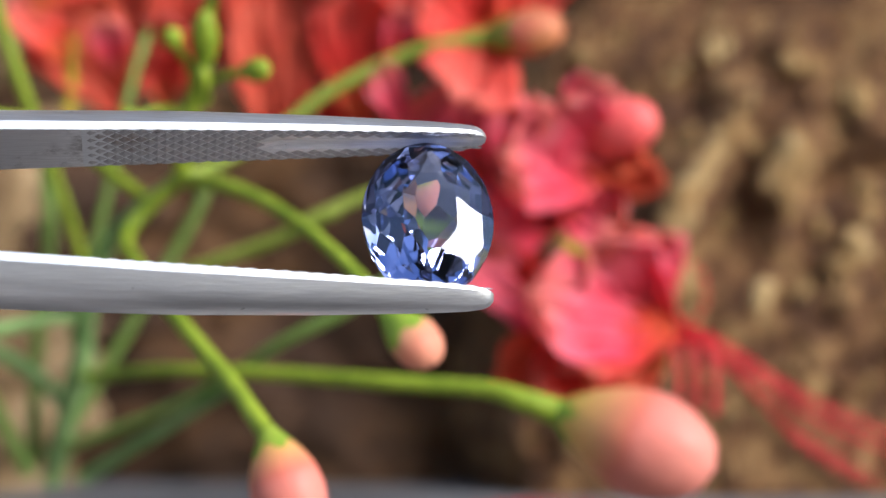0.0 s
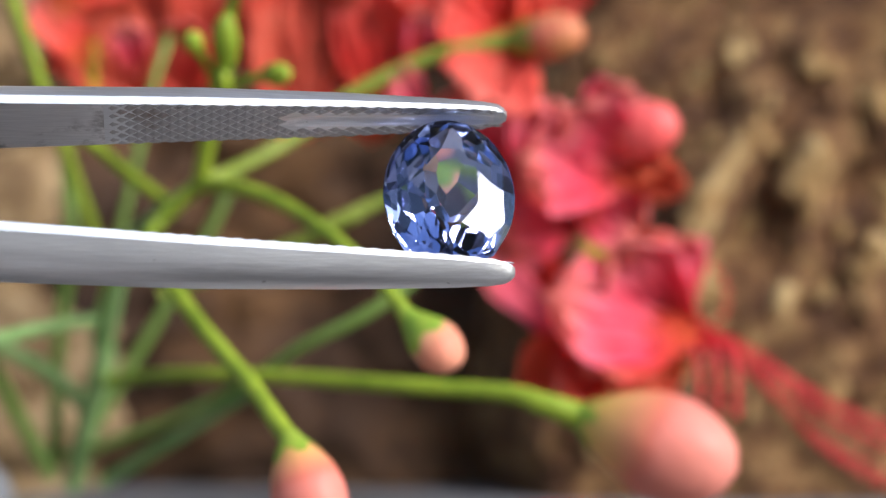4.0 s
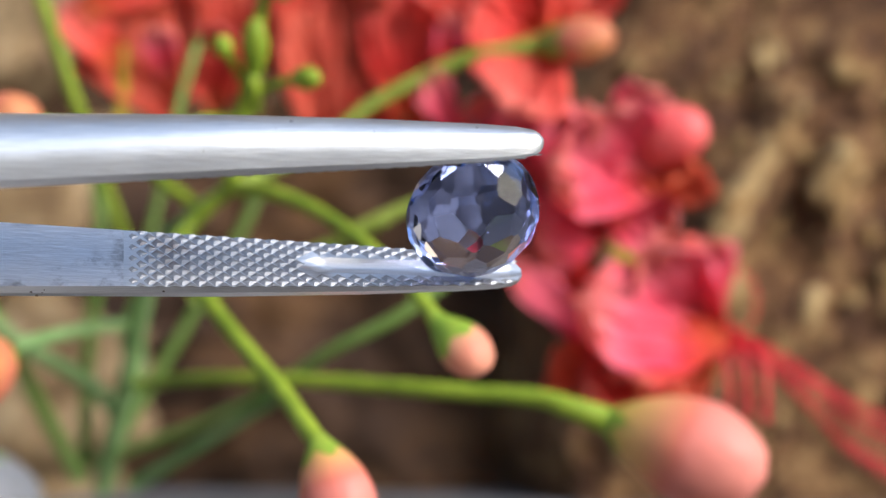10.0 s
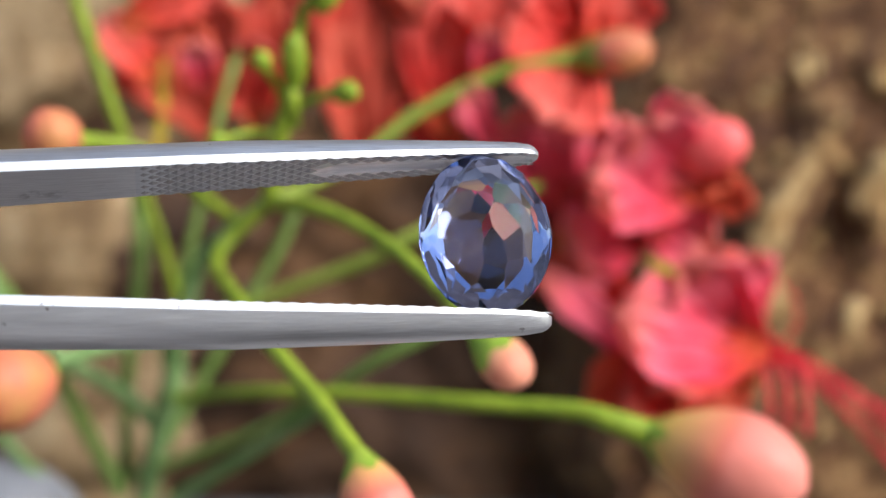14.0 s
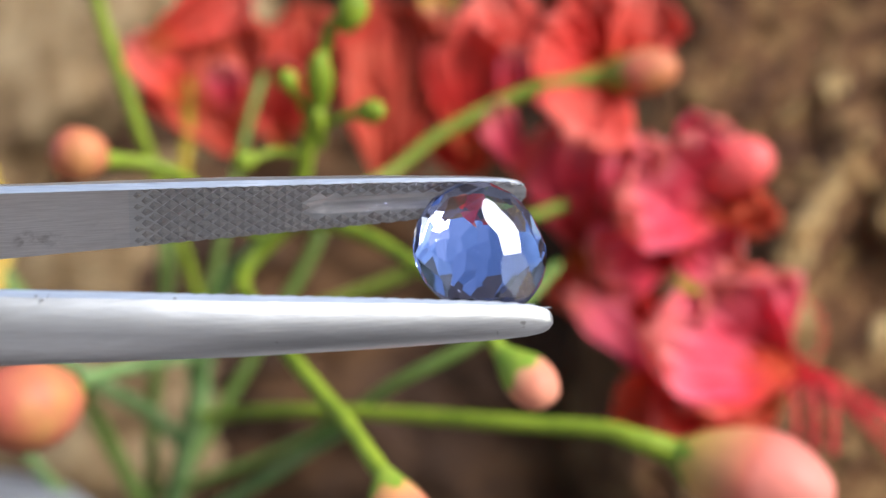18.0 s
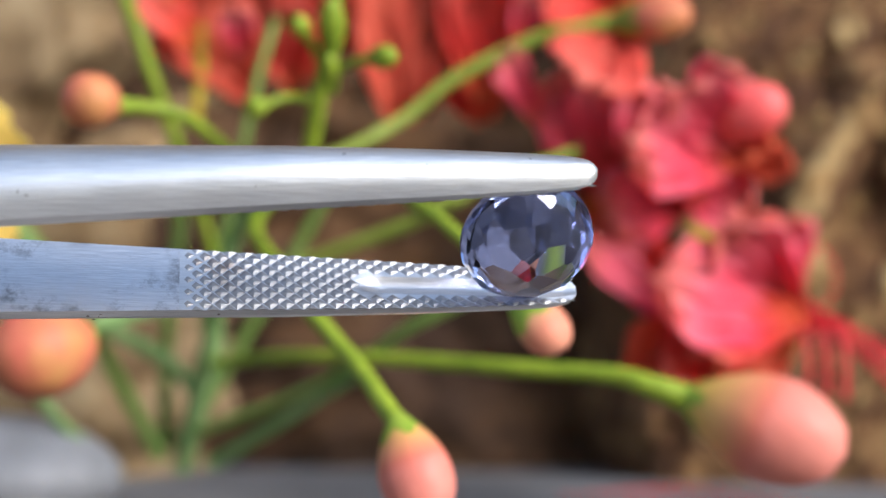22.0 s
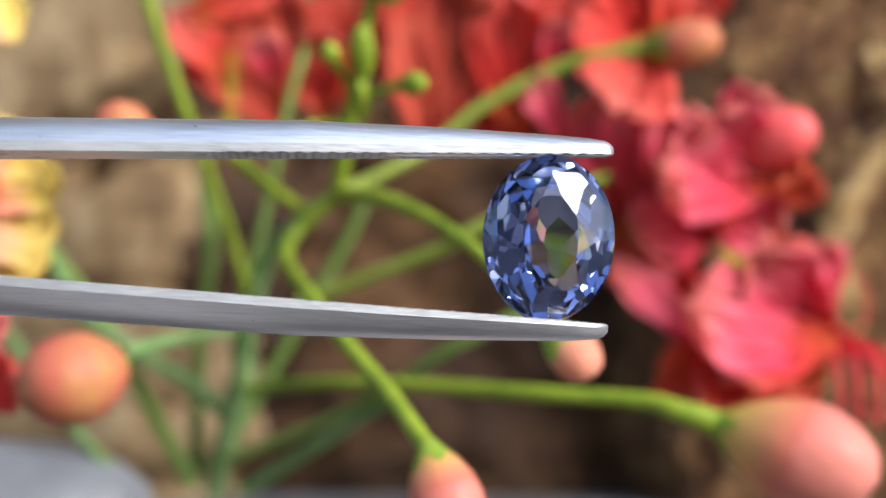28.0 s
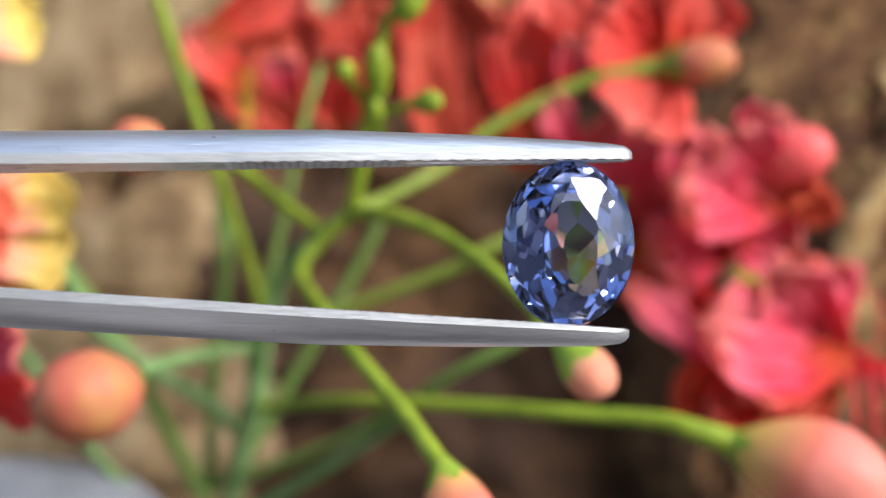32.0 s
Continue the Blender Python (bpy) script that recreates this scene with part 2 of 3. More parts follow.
def frame_on(base, tip, roll):
    """A pose at base with x towards tip and z towards the viewer's side, rolled about x."""
    x = (Vector(tip) - Vector(base)).normalized()
    z = Vector((0, -1, 0))
    z = (z - x * z.dot(x)).normalized()
    y = z.cross(x)
    m = Matrix((x, y, z)).transposed()
    return m @ Euler((radians(roll), 0, 0)).to_matrix(), Vector(base)


# ---------------------------------------------------------------- ground, log
def build_ground():
    bm = bmesh.new()
    ring = lambda r: [bm.verts.new((math.cos(a) * r, 0.2 + math.sin(a) * r, -0.006)) for a in np.linspace(0, math.tau, 48, endpoint=False)]
    rings = [ring(r) for r in (0.1, 0.3, 1, 6, 40, 300, 2500)]
    bm.faces.new(rings[0])
    for a, b in zip(rings, rings[1:]):
        for i in range(48):
            bm.faces.new((a[i], b[i], b[(i + 1) % 48], a[(i + 1) % 48]))
    ob = new("ground", finish("ground", bm, GROUND))
    tagged(ob, "patchy beige stained concrete ground in sunlight", "ground", kind="structure")
    bm = bmesh.new()
    bmesh.ops.create_cube(bm, size=1)
    for w in bm.verts:
        w.co = mm((20 + w.co.x * 560, 330 + w.co.y * 330, -7.9 + w.co.z * 12))
    bmesh.ops.bevel(bm, geom=bm.edges[:], offset=0.002, segments=3, affect="EDGES")
    tagged(new("pavement", finish("pavement", bm, SLAB, False)), "matt grey stone slab under the log", "paving slab", kind="structure")


def build_unseen_wall():
    """A plain brown wall, unseen, added behind the log to block part of the sky."""
    bm = bmesh.new()
    bmesh.ops.create_cube(bm, size=1)
    for w in bm.verts:
        w.co = Vector((w.co.x * 1.5, 0.45 + w.co.y * 0.10, 0.69 + w.co.z * 1.4))
    tagged(new("unseen_wall_north", finish("unseen_wall_north", bm, WALL, False)), "unseen stained brown plaster wall added behind the log", "wall", kind="structure")


def build_viewer_side_blocker():
    """A plain wall, unseen, added behind the viewer to keep low sky out of reflections."""
    bm = bmesh.new()
    bmesh.ops.create_cube(bm, size=1)
    for w in bm.verts:
        w.co = Vector((-0.75 + w.co.x * 2.9, -0.95 + w.co.y * 0.12, 0.37 + w.co.z * 0.75))
    tagged(new("unseen_wall_south", finish("unseen_wall_south", bm, PLASTER, False)), "unseen pale plaster wall added behind the viewer", "wall", kind="structure")


RIDGES = ((33.9, 36.5, 26.8, 23.2, 2.6, 4.6), (26.8, 23.2, 29.2, 17.5, 2.0, 2.8), (39.5, 33.5, 37.2, 25.5, 3.0, 4.2), (38.5, 42.0, 40.4, 38.0, 2.4, 4.0), (44.5, 37.5, 46.5, 35.0, 2.4, 3.6),
          (36.8, 21.0, 34.6, 17.0, 1.5, 2.2), (41.2, 13.0, 40.2, 8.5, 1.6, 2.4), (33.4, 16.0, 31.8, 14.0, 1.6, 2.0), (46.0, 26.0, 43.0, 19.0, 2.2, 3.0))
SPLITS = ((-29.0, 40.0, -41.0, 32.5, 2.2, 17.0), (-52.0, 22.0, -38.0, 19.0, 0.6, 4.0))
CRACKS = ((25.2, 31.5, 24.4, 25.5, 2.0, 3.5), (41.2, 29.0, 48.0, 31.0, 1.2, 6.0), (35.0, 27.5, 36.0, 22.5, 1.6, 2.2))


def along(x, z, strokes):
    """How high the drawn-out lumps stand at x, z."""
    top = 0.0
    wob = 1.2 * noise.noise(Vector((x * 0.35, z * 0.35, 2.0)))
    for x0, z0, x1, z1, wide, tall in strokes:
        dx, dz = x1 - x0, z1 - z0
        k = max(0.0, min(1.0, ((x - x0) * dx + (z - z0) * dz) / (dx * dx + dz * dz)))
        d = math.hypot(x - x0 - k * dx, z - z0 - k * dz) + wob
        top = max(top, tall * math.exp(-(d / wide) ** 2))
    return top


def log_front(x, z, lump, seed, slant, busy=1.0):
    """Depth of the log's face at x, z (millimetres)."""
    # lumps are drawn out along the slant
    a = x * math.cos(slant) - z * math.sin(slant)
    b = x * math.sin(slant) + z * math.cos(slant)
    p = Vector((a * 0.10 * busy, seed, b * 0.08 * busy))
    big = noise.fractal(p * 0.7, 1.0, 2.0, 3)
    mid = abs(noise.noise(p * 2.2)) + 0.6 * abs(noise.noise(p * 4.1 + Vector((3, 1, 2))))
    fine = noise.fractal(p * 9, 1.0, 2.0, 3)
    return lump * (0.9 * big + 0.75 * mid + 0.30 * fine)


def build_log():
    log = thing("old_log", "old brown log with bare wood and lumpy bark", "log")

    def face(name, x0, x1, y0, lump, seed, mat, slant, label, nx, fray, soft=9, busy=1.0):
        def at(u, v):
            s = v * 150
            z = s if s < 85 else 85 + 30 * math.sin((s - 85) / 30)
            back = 0 if s < 85 else 30 * (1 - math.cos((s - 85) / 30))
            lo = x0 + fray * noise.fractal(Vector((0.5, s * 0.06, seed)), 1.0, 2.0, 4)
            hi = x1 + fray * noise.fractal(Vector((7.5, s * 0.06, seed)), 1.0, 2.0, 4)
            x = lo + (hi - lo) * u
            edge = min(x - lo, hi - x)
            y = y0 + back + log_front(x, z, lump, seed, slant, busy)
            if name == "bare_wood":
                y += along(x, z, SPLITS)
            if name == "bark":
                y += 0.35 * along(x, z, CRACKS) - 0.45 * along(x, z, RIDGES)
            return (x, y + 20 * max(0.0, 1 - edge / soft) ** 1.8, z - 2.4)
        part(name, grid_bm(nx, 150, at), mat, log, label)

    face("bare_wood", -150, -24, 207, 0.45, 3.0, PALE_WOOD, 1.4, "pale tan weathered wood", 120, 11, 18)
    # set-back sheet whose dark colour carries the shade between wood and bark
    face("hollow", -60, 60, 219, 3.5, 9.0, SHADED_WOOD, 1.2, "dark brown hollow with shade in its colour", 90, 3)
    face("bark", 7, 190, 206, 1.6, 5.0, BARK, 0.75, "golden brown lumpy bark", 260, 5, 9, 1.6)

    # pale lumps stand proud of the bark
    r = random.Random(31)
    strokes = list(RIDGES)
    for k in range(80):
        x, z, ln, a = r.uniform(16, 58), r.uniform(3, 47), r.uniform(0.8, 3.2), r.uniform(0.7, 1.9)
        strokes.append((x, z, x - ln * math.cos(a), z - ln * math.sin(a), r.uniform(0.5, 1.1), 0))
    for k, (x0, z0, x1, z1, wide, tall) in enumerate(strokes):
        big = k < len(RIDGES)
        pts = []
        for q in range(5):
            f = q / 4
            j = wide * 0.35
            x, z = x0 + (x1 - x0) * f + r.uniform(-j, j), z0 + (z1 - z0) * f + r.uniform(-j, j)
            y = 206 + log_front(x, z, 1.6, 5.0, 0.75, 1.6) + 0.35 * along(x, z, CRACKS) - 0.25 * along(x, z, RIDGES)
            pts.append((x, y, z - 2.4))
        w = wide * (0.62 if big else 0.9)
        part("bark_lump", tube_bm(pts, [w * 0.3, w, w * 0.85, w, w * 0.25], 20 if big else 12, 12, 0.55, k), BARK_PALE if big or r.random() < 0.6 else BARK, log)

    def rear(u, v):
        a = math.pi * v
        return (-150 + 340 * u, 243 + 75 * math.sin(a), 55 + 57 * math.cos(a))
    part("rear_bark", grid_bm(20, 16, rear), BARK, log)


def build_stone():
    bm = bmesh.new()
    bmesh.ops.create_icosphere(bm, subdivisions=4, radius=1)
    for w in bm.verts:
        k = 1 + 0.08 * noise.noise(w.co * 1.3)
        w.co = mm((-43.4 + w.co.x * 13.8 * k, 186.0 + w.co.y * 9 * k, 1.6 + w.co.z * 4.9 * k))
    ob = new("pebble", finish("pebble", bm, STONE))
    tagged(ob, "smooth blue-grey rounded stone on the ground", "stone")


build_ground()
build_unseen_wall()
build_viewer_side_blocker()
build_log()
build_stone()

# ---------------------------------------------------------------- flowering branch
branch = thing("flowering_branch", "green flowering branch with long stalks and round coral buds", "branch")


def stalk(name, pts, radii, mat=GREEN, label="", seed=0):
    return part(name, tube_bm(pts, radii, max(10, 7 * (len(pts) - 1)), 10, 0.06, seed), mat, branch, label)


NODE = (-13.9, 174.0, 26.3)
stalk("main_stem", [(-25.8, 190.0, 1.5), (-23.8, 186.0, 8.4), (-22.8, 184.0, 11.7), (-21.7, 182.0, 15.9), (-19.9, 179.0, 21.3), (-17.6, 176.0, 23.7), NODE], [0.75, 0.75, 0.7, 0.62, 0.6], TEAL, "pale green main stem")
stalk("main_stem", [NODE, (-13.1, 172.0, 29.9), (-12.3, 170.0, 33.6), (-11.6, 168.0, 36.8), (-10.6, 167.0, 40.5), (-9.3, 166.0, 40.7)], [0.62, 0.62, 0.5, 0.45, 0.4], GREEN, "fresh green stem tip")
stalk("pedicel", [NODE, (-17.2, 174.0, 23.2), (-17.6, 171.0, 21.3), (-15.5, 165.0, 19.1), (-12.7, 160.0, 16.0), (-9.1, 155.0, 12.4), (-5.9, 150.0, 8.6)], [0.55, 0.6, 0.6, 0.62, 0.7], GREEN)
stalk("pedicel", [NODE, (-10.2, 168.0, 25.8), (-7.1, 165.0, 24.6), (-3.8, 161.0, 22.5), (-0.5, 157.0, 19.6), (2.1, 154.0, 16.4)], [0.6, 0.55, 0.5, 0.5, 0.6], GREEN)
stalk("pedicel", [NODE, (-9.9, 178.0, 28.3), (-6.4, 180.0, 30.5), (-2.9, 181.0, 33.3), (3.4, 182.0, 36.5), (7.5, 182.0, 37.5), (11.3, 182.0, 38.0)], [0.5, 0.5, 0.55, 0.6, 0.8], OLIVE)
stalk("pedicel", [(-17.6, 182.0, 17.8), (-11.8, 180.0, 19.9), (-6.4, 178.0, 21.9), (-1.9, 177.0, 24.1), (-5.1, 177.0, 22.8), (1.1, 177.0, 25.5), (7.0, 178.0, 27.6)], [0.55, 0.55, 0.5, 0.45], OLIVE)
stalk("pedicel", [(-22.1, 184.0, 10.7), (-15.0, 176.0, 11.7), (-7.0, 172.0, 11.7), (1.9, 168.0, 11.3), (8.9, 166.0, 10.9), (11.5, 165.0, 10.2), (15.6, 165.0, 8.8)], [0.5, 0.5, 0.6, 0.65, 0.8, 1.1], GREEN)
stalk("stalk", [(-26.2, 189.0, 4.0), (-17.5, 184.0, 7.3), (-10.8, 178.0, 10.8), (-6.2, 174.0, 13.9), (-1.0, 172.0, 16.6), (3.2, 172.0, 19.8), (6.3, 174.0, 23.0)], [0.42, 0.42, 0.48, 0.5, 0.42], MID)
stalk("stalk", [(-23.1, 189.0, 1.9), (-16.6, 184.0, 6.1), (-9.9, 178.0, 10.4)], [0.6, 0.55, 0.45], TEAL)
stalk("stalk", [(-22.7, 186.0, 15.2), (-22.6, 187.0, 11.4), (-24.0, 188.0, 7.2), (-25.6, 190.0, 1.8)], [0.65, 0.75, 0.8, 0.8], TEAL)
stalk("stalk", [(-23.7, 188.0, 7.6), (-26.9, 186.0, 11.0), (-30.7, 184.0, 13.4), (-33.6, 182.0, 15.8), (-35.3, 180.0, 17.8), (-39.4, 178.0, 25.9)], [0.7, 0.65, 0.65, 0.6, 0.55], TEAL)
stalk("stalk", [(-27.5, 190.0, 2.3), (-30.0, 188.0, 7.6), (-31.8, 186.0, 11.9), (-33.0, 184.0, 15.2), (-38.9, 182.0, 23.7)], [0.7, 0.65, 0.6, 0.55], MID)
stalk("stalk", [(-31.4, 186.0, 2.3), (-34.3, 184.0, 5.3), (-36.2, 182.0, 8.2), (-39.9, 180.0, 14.2), (-42.1, 178.0, 17.9)], [0.55, 0.5, 0.5, 0.45], TEAL)
stalk("pedicel", [(-22.1, 184.0, 15.6), (-24.4, 178.0, 15.5), (-26.9, 171.0, 15.1), (-29.0, 164.0, 14.5)], [0.5, 0.5, 0.55, 0.7], TEAL)
stalk("stalk", [(-30.0, 178.0, 44.5), (-28.0, 179.0, 37.9), (-26.3, 180.0, 32.6), (-24.7, 182.0, 27.5), (-23.1, 184.0, 22.2), (-22.1, 186.0, 17.6)], [0.52, 0.52, 0.48, 0.42], GREEN)
stalk("stalk", [(-25.5, 184.0, 30.0), (-25.4, 186.0, 21.3), (-26.6, 188.0, 13.8), (-27.4, 191.0, 3.2)], [0.55, 0.6, 0.55, 0.6], MID)
stalk("stalk", [(-17.2, 184.0, 38.6), (-18.6, 183.0, 33.5), (-20.2, 184.0, 26.8), (-22.1, 186.0, 19.4), (-23.6, 187.0, 13.4)], [0.36, 0.38, 0.42, 0.45], MID)
stalk("stalk", [(-11.7, 184.0, 27.7), (-14.1, 185.0, 22.6), (-17.9, 186.0, 16.2), (-21.3, 187.0, 10.6), (-24.8, 189.0, 4.8)], [0.45, 0.5, 0.5, 0.5], MID)
stalk("pedicel", [(-16.5, 176.0, 24.9), (-19.1, 172.0, 27.0), (-22.2, 168.0, 29.7), (-25.1, 166.0, 30.5), (-27.4, 164.0, 30.5)], [0.5, 0.5, 0.5, 0.7], GREEN)
stalk("pedicel", [(-11.6, 168.0, 33.1), (-9.8, 166.0, 33.7), (-8.3, 165.0, 34.0)], [0.4, 0.32, 0.4], GREEN)
stalk("pedicel", [(-13.4, 170.0, 31.3), (-14.9, 168.0, 31.3), (-16.7, 167.0, 30.6)], [0.4, 0.32, 0.4], GREEN)
stalk("pedicel", [(-12.2, 169.0, 33.1), (-12.8, 168.0, 34.7), (-13.6, 167.0, 36.1)], [0.35, 0.3, 0.4], GREEN)
stalk("pedicel", [(-23.7, 186.0, 38.2), (-23.6, 186.0, 34.5), (-24.1, 186.0, 29.9)], [0.5, 0.5, 0.45], YELLOWED, "yellowed old stalk")


def bud(base, tip, radius, mat=BUD, neck=0.3, stem=0.55, seed=0, name="bud", cup=0.06, cup_mat=CALYX):
    """A round flower bud from the end of its stalk to its tip, with a green cup of sepals at the neck."""
    m, o = frame_on(base, tip, 0)
    length = (Vector(tip) - Vector(base)).length
    c, p = 0.5 + 0.35 * neck, 0.55 + 3.0 * neck

    def prof(u):
        if u > c:
            return radius * math.sqrt(max(0.0, 1 - ((u - c) / (1 - c)) ** 2)) + 0.01
        return stem + (radius - stem) * math.sin(max(0.0, u) / c * math.pi / 2) ** p

    def shell(grow, lo, hi, rip):
        def at(u, v):
            s = lo + (hi - lo) * u
            a = v * math.tau
            if grow > 1:
                s = min(s, hi) + rip * math.sin(a * 5 + seed) * u
            r = prof(s) * grow * (1 + 0.025 * math.sin(a * 2 + seed) + 0.05 * noise.noise(Vector((math.cos(a), math.sin(a), s * 3 + seed))))
            return o + m @ Vector((s * length, r * math.cos(a), r * math.sin(a)))
        return grid_bm(22, 26, at, wrap=True)

    b = part(name, shell(1.0, 0.0, 1.0, 0.0), mat, branch)
    part("calyx", shell(1.03, 0.0, neck + cup, 0.05), cup_mat, b, "green calyx cup")
    return b


bud((14.2, 165.0, 9.3), (25.1, 161.0, 5.5), 3.8, neck=0.15, stem=0.95, seed=1, cup=-0.05)
bud((-6.2, 150.0, 9.4), (-3.8, 147.0, 2.7), 2.4, neck=0.2, seed=2, cup=0.02)
bud((1.3, 154.0, 17.3), (5.0, 152.0, 13.6), 1.7, TAN, neck=0.34, seed=3, cup=0.2)
bud((10.0, 182.0, 37.9), (16.0, 180.0, 38.5), 1.9, RIPE, neck=0.22, stem=0.8, seed=4, cup=0.12, cup_mat=OLIVE)
bud((-26.5, 163.5, 30.7), (-30.4, 161.5, 31.0), 2.05, RIPE, neck=0.02, stem=0.4, seed=5, cup=0.05)
bud((-28.4, 163.0, 14.0), (-34.9, 158.0, 12.0), 3.3, RIPE, neck=0.02, stem=0.4, seed=6, cup=0.03)
bud((17.6, 184.0, 29.6), (23.2, 180.0, 31.6), 2.35, ROLLED, neck=0.1, seed=7, name="rolled_petal", cup=-0.08)
for a, b_, r, sd in (((-8.6, 165.0, 33.9), (-6.7, 163.0, 34.0), 1.0, 1), ((-16.4, 167.0, 30.7), (-17.7, 166.0, 30.4), 1.0, 2), ((-13.5, 167.0, 35.8), (-14.1, 166.0, 37.1), 0.9, 3),
                     ((-11.6, 168.0, 34.1), (-11.4, 166.0, 38.5), 1.2, 4), ((-11.6, 168.0, 31.6), (-11.6, 166.0, 34.4), 0.8, 5), ((-9.7, 166.0, 39.9), (-8.4, 165.5, 42.8), 1.4, 6)):
    bud(a, b_, r * 0.84, GREEN, 0.1, 0.35, seed=sd, name="small_bud")


# ---------------------------------------------------------------- blooms
def petal(parent, base, tip, width, mat, roll=0.0, curl=0.15, cup=0.1, ruffle=0.10, seed=0, name="petal", crease=1.0):
    """A crinkled petal from base to tip, millimetres; curl and cup bend it towards the viewer."""
    m, o = frame_on(base, tip, roll)
    length = (Vector(tip) - Vector(base)).length
    # upright petals lean back and open to the sky
    if tip[2] > base[2] + 0.4 * length:
        curl = -0.7 * abs(curl)

    def at(u, v):
        s = v * 2 - 1
        w = width * 0.5 * (0.16 + 0.84 * math.sin(min(1.0, u * 1.08) ** 0.75 * math.pi * 0.5) ** 1.3) * (1 - 0.75 * max(0.0, (u - 0.72) / 0.28) ** 2.2)
        edge = abs(s) ** 2 * u + max(0.0, u - 0.75) * 2.2
        rf = ruffle * width * edge * (math.sin(s * 9 + seed * 2.1 + u * 3) * 0.7 + noise.noise(Vector((s * 3.4, u * 4.1, seed))) * 2.2)
        jag = length * (0.13 * noise.noise(Vector((s * 4.5, seed * 1.7, 0.3))) + 0.04 * noise.noise(Vector((s * 13, seed * 2.3, 0.7)))) * max(0.0, u - 0.5) * 2
        fold = crease * width * (0.10 * noise.noise(Vector((s * 3, u * 2, seed + 4))) + 0.05 * noise.noise(Vector((s * 8, u * 5, seed + 9))) + 0.022 * noise.noise(Vector((s * 19, u * 9, seed + 2))))
        return o + m @ Vector((u * length + jag, s * w, curl * length * (u * u - 0.3 * u) + cup * width * s * s + rf + fold + crease * width * 0.022 * math.sin(s * 13 + seed * 1.3 + 2 * noise.noise(Vector((u * 2, s, seed)))) * u))

    ob = part(name, grid_bm(36, 40, at), mat, parent)
    sol = ob.modifiers.new("thickness", "SOLIDIFY")
    sol.thickness = 0.00018
    return ob


def bloom(label, petals, group="coral-red flowers", ruffle=0.11, crease=1.0):
    fl = thing("peacock_flower", label, "flower", group)
    for i, (base, tip, width, mat, roll, curl) in enumerate(petals):
        sd = i + len(label) % 7
        petal(fl, base, tip, width * 1.18, mat, roll, curl, 0.12, ruffle, seed=sd, crease=crease)
    return fl


f1 = bloom("scarlet peacock flower with cupped petals above the stalks", [
    ((-19.9, 189, 32.7), (-25.1, 184, 41.3), 8.0, BRICK, 12, 0.22),
    ((-19.7, 190, 33.0), (-20.8, 187, 43.9), 7.6, BRICK, -10, 0.2),
    ((-19.6, 191, 33.2), (-17.3, 189, 40.3), 5.2, RED, -30, 0.2),
    ((-24.0, 184, 36.2), (-27.3, 182, 41.2), 3.8, CORAL, 25, 0.25),
    ((-26.6, 183, 40.6), (-18.3, 182, 45.0), 4.8, CORAL, 30, 0.2),
    # small rose piece stands in for the violet-pink highlight on the cup
    ((-20.3, 186, 35.4), (-20.5, 183, 39.2), 2.6, PINK, 5, 0.1),
    ((-14.1, 190, 33.8), (-13.9, 188, 44.4), 5.8, BRICK, 10, 0.15),
    ((-16.1, 189, 33.0), (-16.5, 187, 39.7), 5.1, RED, -20, 0.15),
], ruffle=0.085, crease=0.75)
f2 = bloom("orange-red peacock flower with broad wavy petals", [
    ((-7.4, 188, 30.3), (-7.0, 185, 44.3), 8.7, BRICK, 8, 0.12),
    ((-5.1, 190, 30.9), (-3.6, 188, 42.0), 4.4, BRICK, -25, 0.15),
    ((-8.4, 190, 31.2), (-9.9, 188, 42.1), 5.6, RED, 25, 0.12),
    ((-3.0, 186, 41.4), (-3.2, 184, 45.5), 2.7, YELLOW, 0, 0.1),
    ((-0.4, 187, 31.9), (-0.7, 184, 42.7), 6.4, RED, -8, 0.14),
    ((2.9, 188, 36.4), (1.7, 186, 46.0), 6.0, CORAL, 10, 0.2),
    ((3.9, 184, 29.9), (1.3, 181, 35.2), 2.8, PINK, 20, 0.15),
    ((-0.4, 190, 30.4), (-2.2, 188, 35.7), 5.6, RED, 15, 0.1),
    ((2.8, 185, 35.7), (3.1, 183, 40.3), 2.5, PINK, -10, 0.1),
], ruffle=0.085, crease=0.75)
f3 = bloom("coral-red peacock flower with a hanging salmon petal", [
    ((11.0, 183, 38.5), (7.5, 180, 32.4), 7.4, CORAL, 10, 0.2),
    ((10.0, 186, 37.8), (5.1, 183, 41.7), 5.7, RED, 15, 0.2),
    ((10.8, 187, 37.9), (9.2, 184, 45.7), 6.2, CORAL, -10, 0.2),
    ((11.6, 186, 38.5), (14.7, 184, 44.5), 6.2, CORAL, 20, 0.2),
    ((7.3, 189, 34.8), (4.7, 187, 40.7), 3.9, RED, 10, 0.1),
    ((12.9, 188, 37.8), (13.7, 186, 41.7), 4.1, ORANGE, -20, 0.1),
], ruffle=0.085, crease=0.75)
